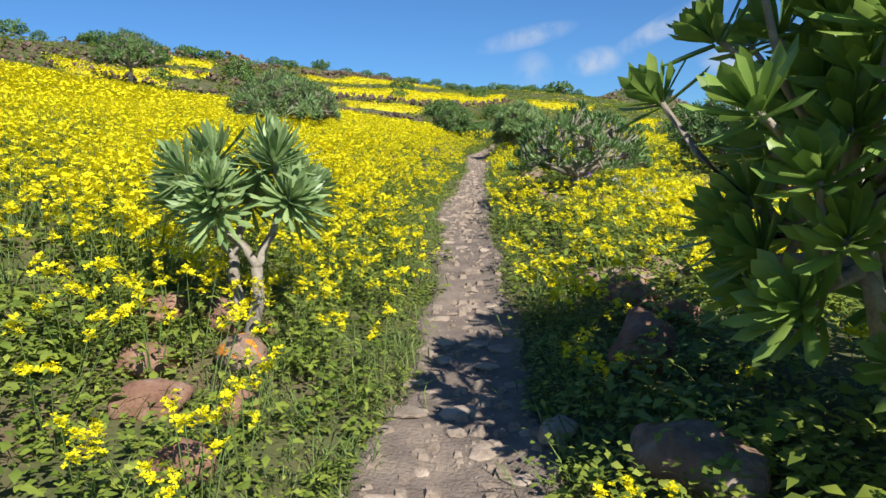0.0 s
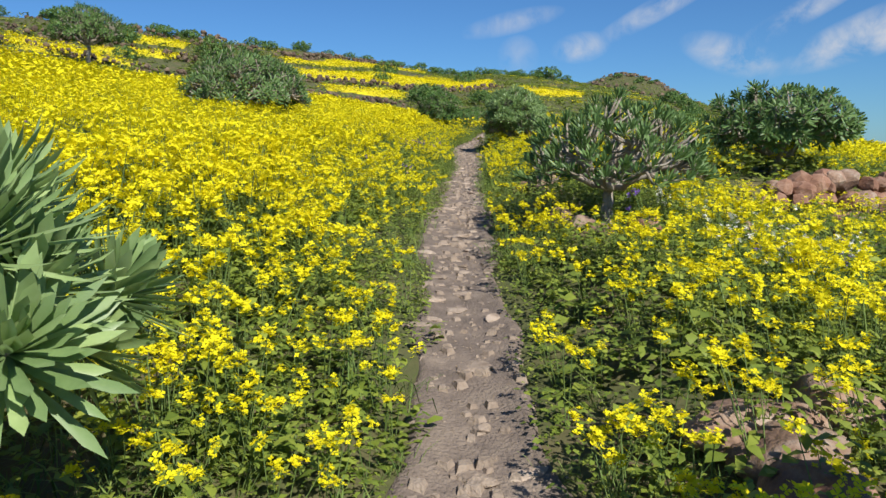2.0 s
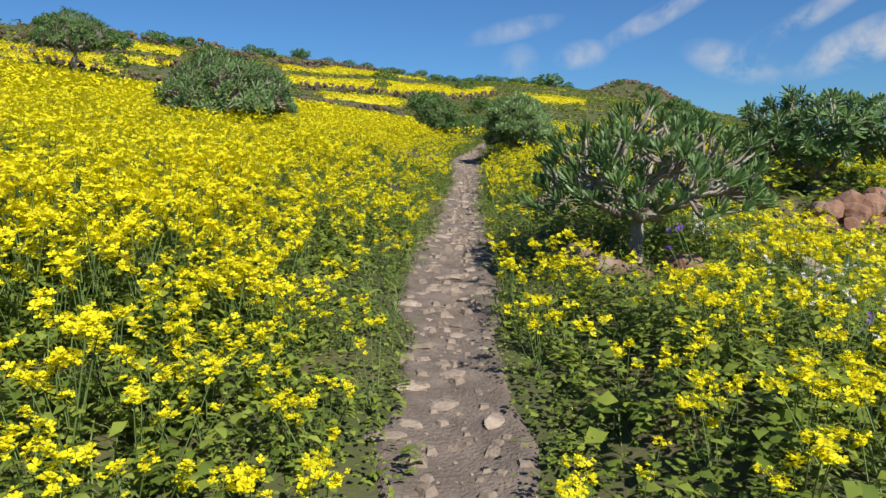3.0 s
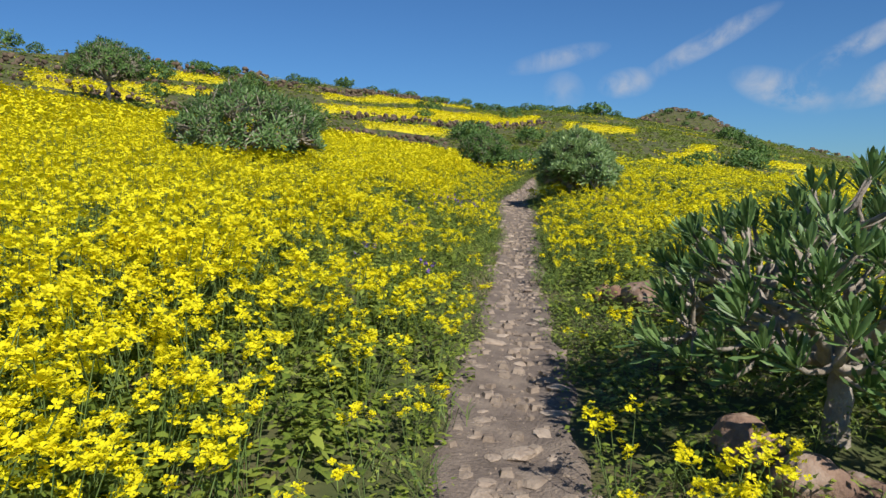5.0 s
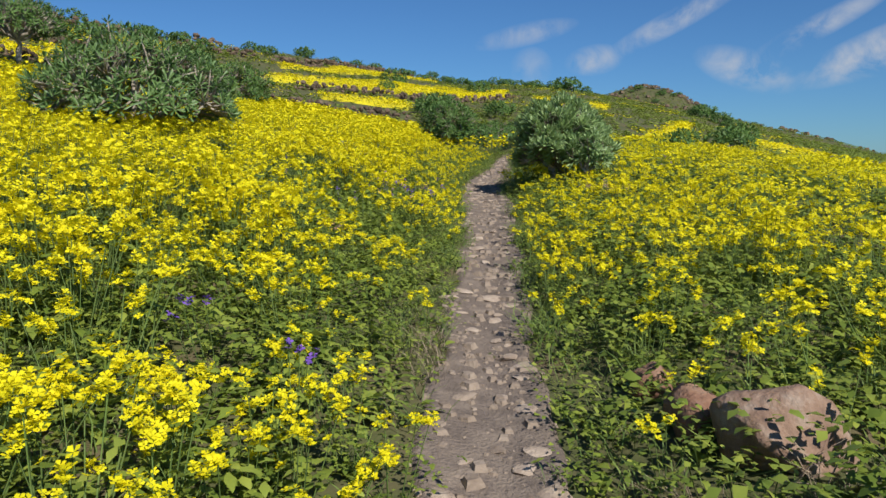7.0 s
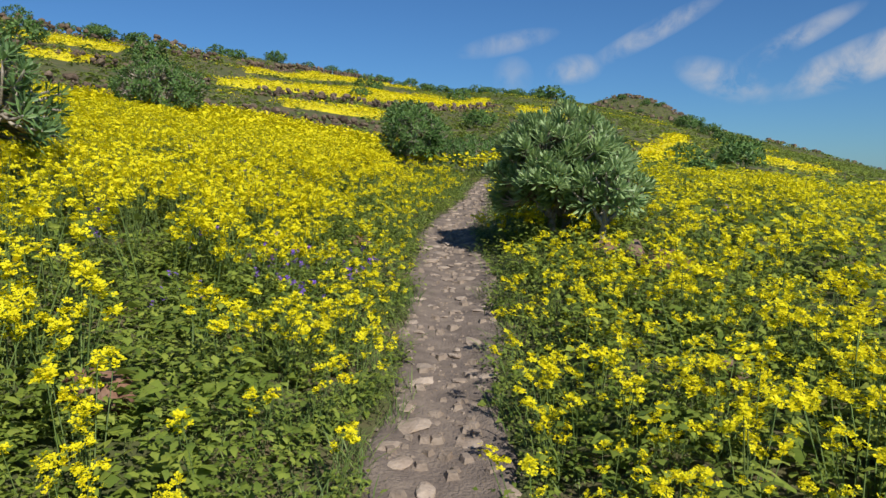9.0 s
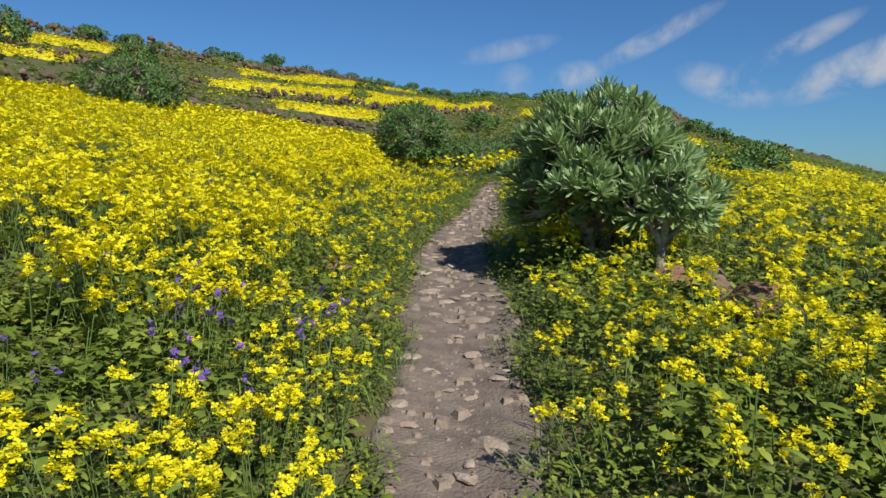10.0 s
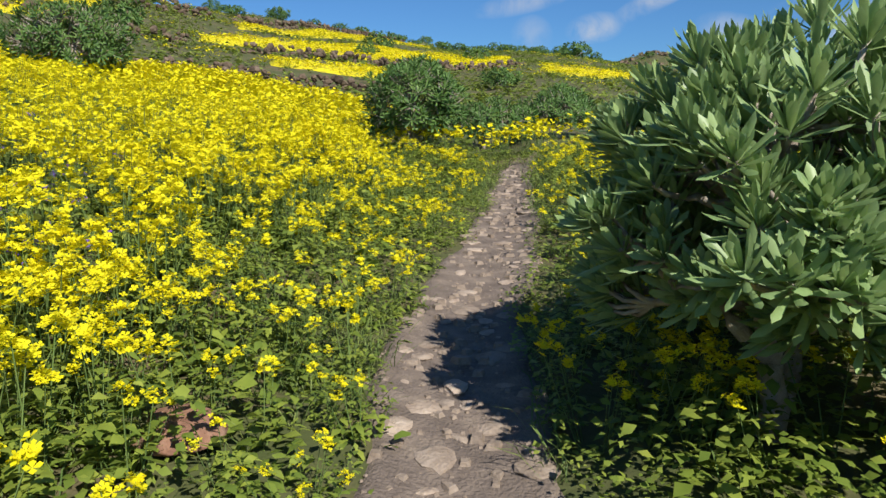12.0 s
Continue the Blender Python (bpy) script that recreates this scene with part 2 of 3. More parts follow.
class Tuft:
    """A template of four-cornered faces that is scattered many times."""

    def __init__(self):
        self.v, self.q, self.m = [], [], []

    def quad(self, a, b, c, d, mat):
        k = len(self.v)
        self.v += [tuple(a), tuple(b), tuple(c), tuple(d)]
        self.q.append((k, k + 1, k + 2, k + 3))
        self.m.append(mat)

    def leaf(self, base, way, side, length, width, mat, droop=0.25, segs=2):
        """A pointed blade with a bend: rows of two corners, wide in the middle."""
        base, way, side = Vector(base), Vector(way).normalized(), Vector(side).normalized()
        k = len(self.v)
        for s in range(segs + 1):
            f = s / segs
            w = width * 0.5 * (0.30, 1.0, 0.12)[s] if segs == 2 else width * 0.5 * (0.35, 0.9, 0.95, 0.08)[s]
            c = base + way * (length * f) + Vector((0, 0, -droop * length * f * f))
            wave = Vector((0, 0, 0.12 * width * (1 if s % 2 else -1)))
            self.v += [tuple(c - side * w + wave), tuple(c + side * w - wave * 0.4)]
        for s in range(segs):
            a = k + 2 * s
            self.q.append((a, a + 1, a + 3, a + 2))
            self.m.append(mat)

    def stem(self, a, b, r, mat):
        a, b = Vector(a), Vector(b)
        k = len(self.v)
        for c, rr in ((a, r), (b, r * 0.6)):
            for j in range(3):
                t = 2.094 * j
                self.v.append((c.x + rr * math.cos(t), c.y + rr * math.sin(t), c.z))
        for j in range(3):
            i2 = (j + 1) % 3
            self.q.append((k + j, k + i2, k + 3 + i2, k + 3 + j))
            self.m.append(mat)

    def flower(self, c, r, rng, mat):
        """Four separate petals, narrow at the middle, tipped a little."""
        c = Vector(c)
        n = Vector((rng.uniform(-0.8, 0.8), rng.uniform(-0.8, 0.8), 1)).normalized()
        a = n.orthogonal().normalized()
        a.rotate(Matrix.Rotation(rng.uniform(0, 6.28), 3, n))
        b = n.cross(a)
        if r > 0.03:
            for p, s in ((a, b), (b, a)):
                w = s * r * 0.42
                self.quad(c - p * r - w, c - p * r + w, c + p * r + w + n * r * 0.2, c + p * r - w + n * r * 0.2, mat)
            return
        for p, s in ((a, b), (b, -a), (-a, -b), (-b, a)):
            lift = n * r * rng.uniform(0.0, 0.45)
            self.quad(c, c + p * r * 0.75 - s * r * 0.5 + lift, c + p * r * 1.2 + lift * 1.2, c + p * r * 0.75 + s * r * 0.5 + lift, mat)


def scatter(name, tufts, xs, ys, scales, mats, rng, lean=0.15, sink=0.02, label="", category="", zoff=None):
    """One object that holds a tuft, picked at random and turned, at every place."""
    xs, ys, scales = np.asarray(xs, float), np.asarray(ys, float), np.asarray(scales, float)
    zs = ground(xs, ys) - sink + (0 if zoff is None else zoff)
    pick = rng.integers(0, len(tufts), len(xs))
    V, Q, MI, base = [], [], [], 0
    for k, t in enumerate(tufts):
        sel = np.nonzero(pick == k)[0]
        if not len(sel):
            continue
        tv, tq = np.array(t.v), np.array(t.q)
        ang = rng.uniform(0, 2 * np.pi, len(sel))
        c, s = np.cos(ang), np.sin(ang)
        v = tv[None] * scales[sel, None, None]
        x = c[:, None] * v[..., 0] - s[:, None] * v[..., 1]
        y = s[:, None] * v[..., 0] + c[:, None] * v[..., 1]
        z = v[..., 2]
        lx, ly = rng.normal(0, lean, len(sel)), rng.normal(0, lean, len(sel))
        x, y = x + lx[:, None] * z, y + ly[:, None] * z
        out = np.stack([x + xs[sel, None], y + ys[sel, None], z + zs[sel, None]], -1).reshape(-1, 3)
        q = (tq[None] + (np.arange(len(sel)) * len(tv))[:, None, None]).reshape(-1, 4) + base
        V.append(out), Q.append(q), MI.append(np.tile(np.array(t.m), len(sel)))
        base += len(out)
    me = big_mesh(name, np.concatenate(V), np.concatenate(Q), mats, np.concatenate(MI))
    return tagged(new(name, me), label, category, kind="stuff")


def places(rng, x0, x1, y0, y1, per_m2, keep):
    n = int((x1 - x0) * (y1 - y0) * per_m2)
    x, y = rng.uniform(x0, x1, n), rng.uniform(y0, y1, n)
    k = rng.uniform(0, 1, n) < keep(x, y)
    return x[k], y[k]


def part(name, me, parent, label=""):
    ob = new(name, me)
    ob.parent = parent
    if label:
        tagged(ob, label)
    return ob


# ---------------------------------------------------------------- ground and path
def build_ground():
    """One sheet: fine near the path, coarse far off, out to the horizon."""
    xs = np.unique(np.concatenate([np.arange(-4, 5, 0.2), np.arange(-26, 16, 1.0), np.arange(-140, 160, 5.0), np.linspace(-3000, 3000, 41)]).round(3))
    ys = np.unique(np.concatenate([np.arange(-4, 34, 0.25), np.arange(34, 60, 1.0), np.arange(-60, 260, 4.0), np.linspace(-3000, 3500, 41)]).round(3))
    X, Y = np.meshgrid(xs, ys)
    Z = ground(X, np.maximum(Y, -40))
    far = ss(220, 500, np.hypot(X, Y))
    Z = Z * (1 - far) + (-8.0) * far
    V = np.stack([X, Y, Z], -1).reshape(-1, 3)
    nx, ny = len(xs), len(ys)
    i = (np.arange(ny - 1)[:, None] * nx + np.arange(nx - 1)[None]).ravel()
    Q = np.stack([i, i + 1, i + nx + 1, i + nx], -1)
    me = big_mesh("ground", V, Q, [M_SOIL], np.zeros(len(Q)))
    me.polygons.foreach_set("use_smooth", np.ones(len(Q), bool))
    return tagged(new("ground", me), "sloping dark soil of the hillside under weeds", "ground", kind="structure")


build_ground()


def path_half(y):
    y = np.asarray(y, float)
    return eased(y, PATH_W) + 0.03 * np.sin(3.1 * y) + 0.02 * np.sin(6.7 * y + 1)


def build_path():
    ys = np.arange(-3, 34, 0.06)
    cols = np.linspace(-1.35, 1.35, 28)
    V = []
    rr = np.random.default_rng(5)
    for y in ys:
        hw = path_half(y)
        x = path_x(y) + cols * hw
        z = ground(x, y) + 0.03 - 0.14 * ss(0.9, 1.35, np.abs(cols)) - 0.02 * (1 - cols ** 2)
        z = z + 0.005 * noise2(x, y + 0 * x, 7.0) + rr.normal(0, 0.0015, len(x))
        V.append(np.stack([x, y + 0 * x, z], -1))
    V = np.concatenate(V)
    n = len(cols)
    i = (np.arange(len(ys) - 1)[:, None] * n + np.arange(n - 1)[None]).ravel()
    Q = np.stack([i, i + 1, i + n + 1, i + n], -1)
    me = big_mesh("path", V, Q, [M_DIRT], np.zeros(len(Q)))
    me.polygons.foreach_set("use_smooth", np.ones(len(Q), bool))
    return tagged(new("path", me), "narrow trodden dirt footpath set with flat stones", "path", kind="structure")


path = build_path()


# ---------------------------------------------------------------- rocks
def rock_mesh(name, seed, mats, flat=0.6, detail=2, rough=0.22, lichen=False):
    rr = random.Random(seed)
    bm = bmesh.new()
    bmesh.ops.create_icosphere(bm, subdivisions=detail, radius=1.0)
    planes = []
    for _ in range(9):
        n = Vector((rr.gauss(0, 1), rr.gauss(0, 1), rr.gauss(0, 1))).normalized()
        planes.append((n, rr.uniform(0.62, 0.9)))
    off = Vector((seed * 3.1, seed * 1.7, seed))
    for v in bm.verts:
        p = v.co.copy()
        for n, d in planes:
            over = p.dot(n) - d
            if over > 0:
                p -= n * over * 0.85
        p *= 1 + rough * noise.noise(p * 1.6 + off) + rough * 0.4 * noise.noise(p * 4 + off)
        v.co = Vector((p.x, p.y * (0.75 + 0.2 * math.sin(seed)), p.z * flat))
    bm.faces.ensure_lookup_table()
    if lichen:
        for f in bm.faces:
            c = f.calc_center_median()
            if c.z > 0.15 * flat and noise.noise(c * 2.2 + off) > 0.27:
                f.material_index = 1
    me = bpy.data.meshes.new(name)
    bm.to_mesh(me)
    bm.free()
    for m in mats:
        me.materials.append(m)
    for p in me.polygons:
        p.use_smooth = detail > 2
    return me


# single rocks beside the path: x, y, size, flatness, material, label
ROCKS = [
    (-0.98, 6.05, 0.25, 0.7, M_RED, "reddish volcanic rock at the foot of a shrub"),
    (-1.45, 5.95, 0.22, 0.6, M_RED, "reddish volcanic rock among the weeds"),
    (-0.80, 5.5, 0.17, 0.95, M_ROCK, "grey rock with a patch of orange lichen"),
    (-1.05, 4.95, 0.2, 0.5, M_RED, "flat reddish rock in the weeds"),
    (-0.62, 4.95, 0.17, 0.5, M_RED, "flat reddish rock in the weeds"),
    (-0.68, 4.4, 0.16, 0.7, M_RED, "rust-coloured rock beside the path"),
    (1.55, 6.75, 0.26, 0.5, M_ROCK, "flat grey rock with lichen beside the path"),
    (1.48, 6.4, 0.22, 0.8, M_RED, "reddish brown boulder below a flat rock"),
    (1.7, 6.15, 0.16, 0.6, M_RED, "reddish rock among weeds"),
    (1.35, 5.5, 0.26, 0.8, M_RED, "rounded reddish boulder in the shade of a shrub"),
    (1.3, 4.35, 0.30, 0.6, M_ROCK, "brown boulder in the shade of a shrub"),
    (1.5, 7.0, 0.3, 0.35, M_ROCK, "broad flat slab with pale lichen beside the path"),
    (1.85, 7.15, 0.22, 0.5, M_ROCK, "flat grey rock with lichen beside the path"),
    (-1.25, 5.35, 0.17, 0.6, M_RED, "brown rock half hidden in weeds"),
    (2.45, 22.3, 0.3, 0.5, M_RED, "broad rust-coloured rock with pale lichen"),
    (2.2, 22.55, 0.2, 0.9, M_ROCK, "upright brown rock beside a bent trunk"),
    (-1.35, 18.9, 0.22, 0.6, M_RED, "brown rock among the mustard"),
    (0.86, 4.9, 0.14, 0.5, M_STONE, "grey stone at the edge of the path"),
    (1.30, 11.2, 0.2, 0.8, M_ROCK, "pale grey rock under a spreading shrub"),
    (1.42, 10.85, 0.17, 0.7, M_ROCK, "pale grey rock under a spreading shrub"),
    (1.62, 10.8, 0.13, 0.6, M_ROCK, "pale grey rock under a spreading shrub"),
    (2.0, 10.95, 0.2, 0.7, M_RED, "brown rock under a spreading shrub"),
    (3.15, 11.5, 0.24, 0.7, M_ROCK, "pale rock in the weeds"),
    (1.2, 14.3, 0.2, 0.75, M_RED, "red rock with pale lichen beside the path"),
    (1.42, 13.95, 0.27, 0.75, M_ROCK, "pale lichen-covered rock beside the path"),
    (1.15, 14.85, 0.14, 0.8, M_RED, "reddish rock among tall weeds"),
    (-0.8, 23.9, 0.2, 0.45, M_RED, "low brown rock among flowers"),
    (2.0, 22.9, 0.2, 0.8, M_RED, "brown rock under a dense shrub"),
    (1.9, 21.4, 0.14, 0.6, M_ROCK, "pale rock in the weeds"),
    (2.05, 19.6, 0.14, 0.6, M_ROCK, "pale rock in the weeds"),
]
for k, (x, y, size, flat, mat, label) in enumerate(ROCKS):
    lich = "orange" in label
    me = rock_mesh("rock", 20 + k, [mat, M_LICHEN] if lich else [mat], flat, 3, lichen=lich)
    ob = tagged(new("rock", me), label, "rock", "rocks beside the path")
    ob.matrix_world = pose(x, y, gz(x, y) + size * flat * 0.45, 0, 0, k * 67) @ Matrix.Diagonal((size, size, size, 1))


def rubble_wall(name, pts, rng, size, rows, label, spread=0.35):
    """A loose dry-stone wall: courses of rocks along a line of places, joined."""
    V, Q, base = [], [], 0
    temps = []
    for s in range(5):
        me = rock_mesh("tmp", 60 + s, [], 0.75, 1, 0.25)
        tv = np.array([v.co[:] for v in me.vertices])
        tq = np.array([[*p.vertices] for p in me.polygons])
        bpy.data.meshes.remove(me)
        temps.append((tv, tq))
    faces = []
    for x, y in pts:
        for r in range(rows):
            if r and rng.uniform() < 0.25 * r:
                continue
            tv, tq = temps[rng.integers(0, 5)]
            s = size * rng.uniform(0.6, 1.35)
            a = rng.uniform(0, 6.28)
            px, py = x + rng.normal(0, spread * size), y + rng.normal(0, spread * size)
            R = np.array(Euler((rng.uniform(-0.5, 0.5), rng.uniform(-0.5, 0.5), a)).to_matrix())
            v = (tv * s) @ R.T + np.array([px, py, gz(px, py) + size * (0.35 + 0.95 * r)])
            V.append(v)
            faces.append(tq + base)
            base += len(v)
    me = mesh_from(name, np.concatenate(V), np.concatenate(faces).tolist(), [M_WALLROCK])
    return tagged(new(name, me), label, "stone wall", "dry-stone walls", "stuff")


rw = np.random.default_rng(11)
for k, (wx, wy) in enumerate(WALLS):
    step = (0.2, 0.26, 0.34, 0.42)[k]
    length = np.concatenate([[0], np.cumsum(np.hypot(np.diff(wx), np.diff(wy)))])
    d = np.arange(0, length[-1], step)
    px, py = np.interp(d, length, wx), np.interp(d, length, wy)
    py = py + 0.7 * np.sin(px * 0.31 + k) + 0.3 * np.sin(px * 1.1)
    keep = noise2(px, py, 0.35, k) > -0.7
    rubble_wall("terrace_wall", list(zip(px[keep], py[keep])), rw, (0.17, 0.22, 0.27, 0.33)[k], 3, "tumbled dry-stone terrace wall of brown lava rocks", 0.8)


# ---------------------------------------------------------------- shrubs
def tube(V, F, pts, radii, sides=7):
    base = len(V)
    for k, p in enumerate(pts):
        t = (pts[min(k + 1, len(pts) - 1)] - pts[max(k - 1, 0)]).normalized()
        a = t.orthogonal().normalized()
        b = t.cross(a)
        for j in range(sides):
            w = 2 * math.pi * j / sides
            rr = radii[k] * (1 + 0.12 * math.sin(3 * w + k * 1.7))
            V.append(p + (a * math.cos(w) + b * math.sin(w)) * rr)
    for k in range(len(pts) - 1):
        for j in range(sides):
            j2 = (j + 1) % sides
            F.append((base + k * sides + j, base + k * sides + j2, base + (k + 1) * sides + j2, base + (k + 1) * sides + j))
    F.append(tuple(base + (len(pts) - 1) * sides + j for j in range(sides)))


def bent(a, b, rr, sag=0.0, wob=0.06, n=5):
    d = (b - a).length
    out = []
    for k in range(n + 1):
        f = k / n
        p = a.lerp(b, f)
        p.z -= sag * d * math.sin(math.pi * f)
        if 0 < k < n:
            p += Vector((rr.gauss(0, 1), rr.gauss(0, 1), rr.gauss(0, 1))) * wob * d * 0.4
        out.append(p)
    return out


def rosette(V, F, tip, axis, n, length, width, rr, spread=(20, 95)):
    """A whorl of fleshy pointed leaves with a folded midrib."""
    axis = axis.normalized()
    a0 = axis.orthogonal().normalized()
    b0 = axis.cross(a0)
    for k in range(n):
        f = (k + 0.5) / n
        tilt = radians(spread[0] + (spread[1] - spread[0]) * f ** 0.8 + rr.uniform(-9, 9))
        w = k * 2.39996 + rr.uniform(-0.25, 0.25)
        out = a0 * math.cos(w) + b0 * math.sin(w)
        way = axis * math.cos(tilt) + out * math.sin(tilt)
        side = axis.cross(out).normalized()
        nrm = side.cross(way).normalized()
        L = length * rr.uniform(0.75, 1.15) * (0.75 + 0.35 * f)
        base = tip - axis * (0.25 * length * f) + way * 0.01
        i = len(V)
        wd = width * rr.uniform(0.8, 1.15) * 0.5
        curl = rr.uniform(-0.10, 0.16) * L
        for fr, ww in ((0.0, 0.28), (0.42, 0.8), (0.8, 1.0)):
            c = base + way * (L * fr) - nrm * (curl * fr * fr)
            V.append(c - side * wd * ww - nrm * wd * -0.28)
            V.append(c)
            V.append(c + side * wd * ww - nrm * wd * -0.28)
        V.append(base + way * L - nrm * curl)
        for s in range(2):
            q = i + 3 * s
            F.append((q, q + 1, q + 4, q + 3))
            F.append((q + 1, q + 2, q + 5, q + 4))
        F.append((i + 6, i + 7, i + 9))
        F.append((i + 7, i + 8, i + 9))


def shrub(name, label, seed, height, rx, ry, crown_low, tips, leaves, leaf_len, leaf_wid, trunk_r, fork=0.3, clusters=7, leafmat=None, lumps=0.18,
          trunks=1, inner=0.25, offset=(0.0, 0.0), category="shrub", spread=(20, 95), up=0.55, simple=False, dome=False):
    """A tree-like succulent shrub: trunk, forked limbs, twigs, and whorls of leaves at the tips on a lumpy domed crown."""
    rr = random.Random(seed)
    thing = tagged(new(name), label, category)
    ch = (height - crown_low) / 2
    cz = crown_low + ch
    if dome:
        ch, cz = height - crown_low, crown_low
    pts = []
    for k in range(tips):
        f = (k + 0.5) / tips
        zz = 1 - (1.12 if dome else 1.75) * f
        w = k * 2.39996 + rr.uniform(-0.3, 0.3)
        r = math.sqrt(max(0, 1 - zz * zz))
        d = Vector((r * math.cos(w), r * math.sin(w), zz))
        lump = 1 + lumps * noise.noise(d * 2.3 + Vector((seed, seed * 0.7, 0))) * 1.6 + rr.uniform(-0.09, 0.07)
        if rr.random() < inner:
            lump *= rr.uniform(0.55, 0.85)
        flatz = zz if zz > 0 else zz * 0.9
        pts.append((Vector((offset[0] + d.x * rx * lump, offset[1] + d.y * ry * lump, cz + flatz * ch * lump)), d))
    # trunks
    V, F = [], []
    forks = []
    for t in range(trunks):
        w = 2 * math.pi * t / trunks + seed
        b = Vector((0.10 * math.cos(w), 0.10 * math.sin(w), -0.08)) * (1 if trunks > 1 else 0)
        b.z = -0.08
        e = Vector((offset[0] * 0.4 + b.x * 2.2, offset[1] * 0.4 + b.y * 2.2, max(fork * height, 0.1)))
        line = bent(b, e, rr, 0, 0.07, 6)
        tube(V, F, line, [trunk_r * (1.25 - 0.45 * k / 6) for k in range(7)], 9)
        forks.append(e)
    part("trunk", mesh_from("trunk", V, F, [M_BARK], smooth=True), thing, "pale grey ridged trunk")
    # limbs to groups of tips
    cents = [pts[int(rr.random() * tips)][0] for _ in range(clusters)]
    for _ in range(4):
        groups = [[] for _ in cents]
        for p, d in pts:
            groups[min(range(len(cents)), key=lambda c: (cents[c] - p).length_squared)].append((p, d))
        cents = [sum((p for p, _ in g), Vector()) / len(g) if g else c for g, c in zip(groups, cents)]
    LV, LF = [], []
    for c, g in zip(cents, groups):
        if not g:
            continue
        f0 = min(forks, key=lambda f: (f - c).length)
        mid = f0.lerp(c, 0.62)
        V, F = [], []
        tube(V, F, bent(f0, mid, rr, 0.06, 0.07), [trunk_r * (0.72 - 0.06 * k) for k in range(6)], 7)
        part("limb", mesh_from("limb", V, F, [M_BARK], smooth=True), thing)
        # twigs fork in two steps; bushes far off have none to be seen
        subs = [rr.choice(g)[0] for _ in range(max(2, len(g) // 5))]
        nodes = [mid.lerp(s, 0.5) for s in subs]
        V, F = [], []
        for nd in nodes:
            tube(V, F, bent(mid, nd, rr, 0.05, 0.08, 3), [trunk_r * (0.42 - 0.04 * k) for k in range(4)], 6)
        for p, d in g:
            nd = min(nodes, key=lambda q: (q - p).length)
            tube(V, F, bent(nd, p, rr, 0.12, 0.06, 3), [max(0.006, trunk_r * (0.27 - 0.03 * k)) for k in range(4)], 5)
        if not simple:
            part("twig_work", mesh_from("twig_work", V, F, [M_BARK], smooth=True), thing)
        for p, d in g:
            nd = min(nodes, key=lambda q: (q - p).length)
            axis = ((p - nd).normalized() * 0.5 + d * 0.6 + Vector((0, 0, up)))
            rosette(LV, LF, p, axis, leaves, leaf_len * rr.uniform(0.8, 1.15), leaf_wid, rr, spread)
    part("crown", mesh_from("crown", LV, LF, [leafmat or M_BUSH], smooth=True), thing, "whorls of fleshy green leaves")
    return thing


def stand(ob, x, y, turn=0, s=1.0, sink=0.0):
    ob.matrix_world = pose(x, y, gz(x, y) - sink, 0, 0, turn) @ Matrix.Diagonal((s, s, s, 1))
    return ob


stand(shrub("succulent_shrub", "tall broad-leaved succulent shrub overhanging the path", 3, 2.3, 0.9, 0.95, 0.34, 165, 24, 0.20, 0.056, 0.065,
            0.12, 10, M_SUCC_LIGHT, 0.2, 3, 0.4, (0.0, 0.0), up=1.0, spread=(6, 78)), 2.2, 4.15)
stand(shrub("succulent_shrub", "small two-trunked succulent shrub beside red rocks", 8, 1.34, 0.43, 0.40, 0.78, 15, 80, 0.27, 0.036, 0.045,
            0.42, 4, M_SUCC, 0.12, 2, 0.0, (0.08, 0.0), spread=(4, 88), up=0.8), -0.9, 5.85, 30, 0.87)
stand(shrub("succulent_shrub", "umbrella-shaped succulent shrub with pale bare branches", 12, 1.1, 0.82, 0.9, 0.46, 240, 15, 0.13, 0.022, 0.055,
            0.3, 11, M_NEEDLE, 0.16, 1, 0.12, (0.08, 0.05), up=1.2, spread=(6, 58), dome=True), 1.74, 11.35)
stand(shrub("succulent_shrub", "large dense succulent shrub behind a rubble wall", 17, 1.4, 1.1, 1.0, 0.28, 260, 15, 0.17, 0.04, 0.065,
            0.2, 10, M_NEEDLE, 0.16), 5.5, 16.3)
stand(shrub("succulent_shrub", "dense rounded succulent shrub shading the path", 23, 1.5, 0.76, 0.8, 0.28, 430, 24, 0.165, 0.031, 0.055,
            0.22, 9, M_SUCC, 0.22, 2, 0.25, up=1.0, spread=(4, 66)), 1.66, 24.15)
stand(shrub("succulent_shrub", "low side shrub with a bent bare trunk beside a denser one", 26, 1.0, 0.40, 0.38, 0.45, 48, 22, 0.16, 0.03, 0.045,
            0.35, 4, M_SUCC, 0.15, 1, 0.15, (0.08, 0.1), up=0.7, spread=(8, 80)), 2.02, 23.35)
stand(shrub("succulent_shrub", "spreading grey-green shrub in the flower field", 31, 1.85, 1.5, 1.35, 0.75, 430, 14, 0.18, 0.034, 0.075,
            0.3, 9, M_NEEDLE, 0.16, 1, 0.15, up=0.9, dome=True), -5.3, 22.5)
stand(shrub("dragon_shrub", "small tree with a bare trunk on the terrace edge", 38, 2.8, 1.65, 1.5, 1.45, 320, 13, 0.22, 0.045, 0.1,
            0.36, 8, M_BUSH, 0.14, 1, 0.15, dome=True, category="small tree"), -18.2, 39.4)
stand(shrub("succulent_shrub", "dense domed shrub at the field's edge", 41, 1.75, 1.3, 1.1, 0.25, 330, 13, 0.18, 0.038, 0.06, 0.2, 8), -8.7, 37.0)
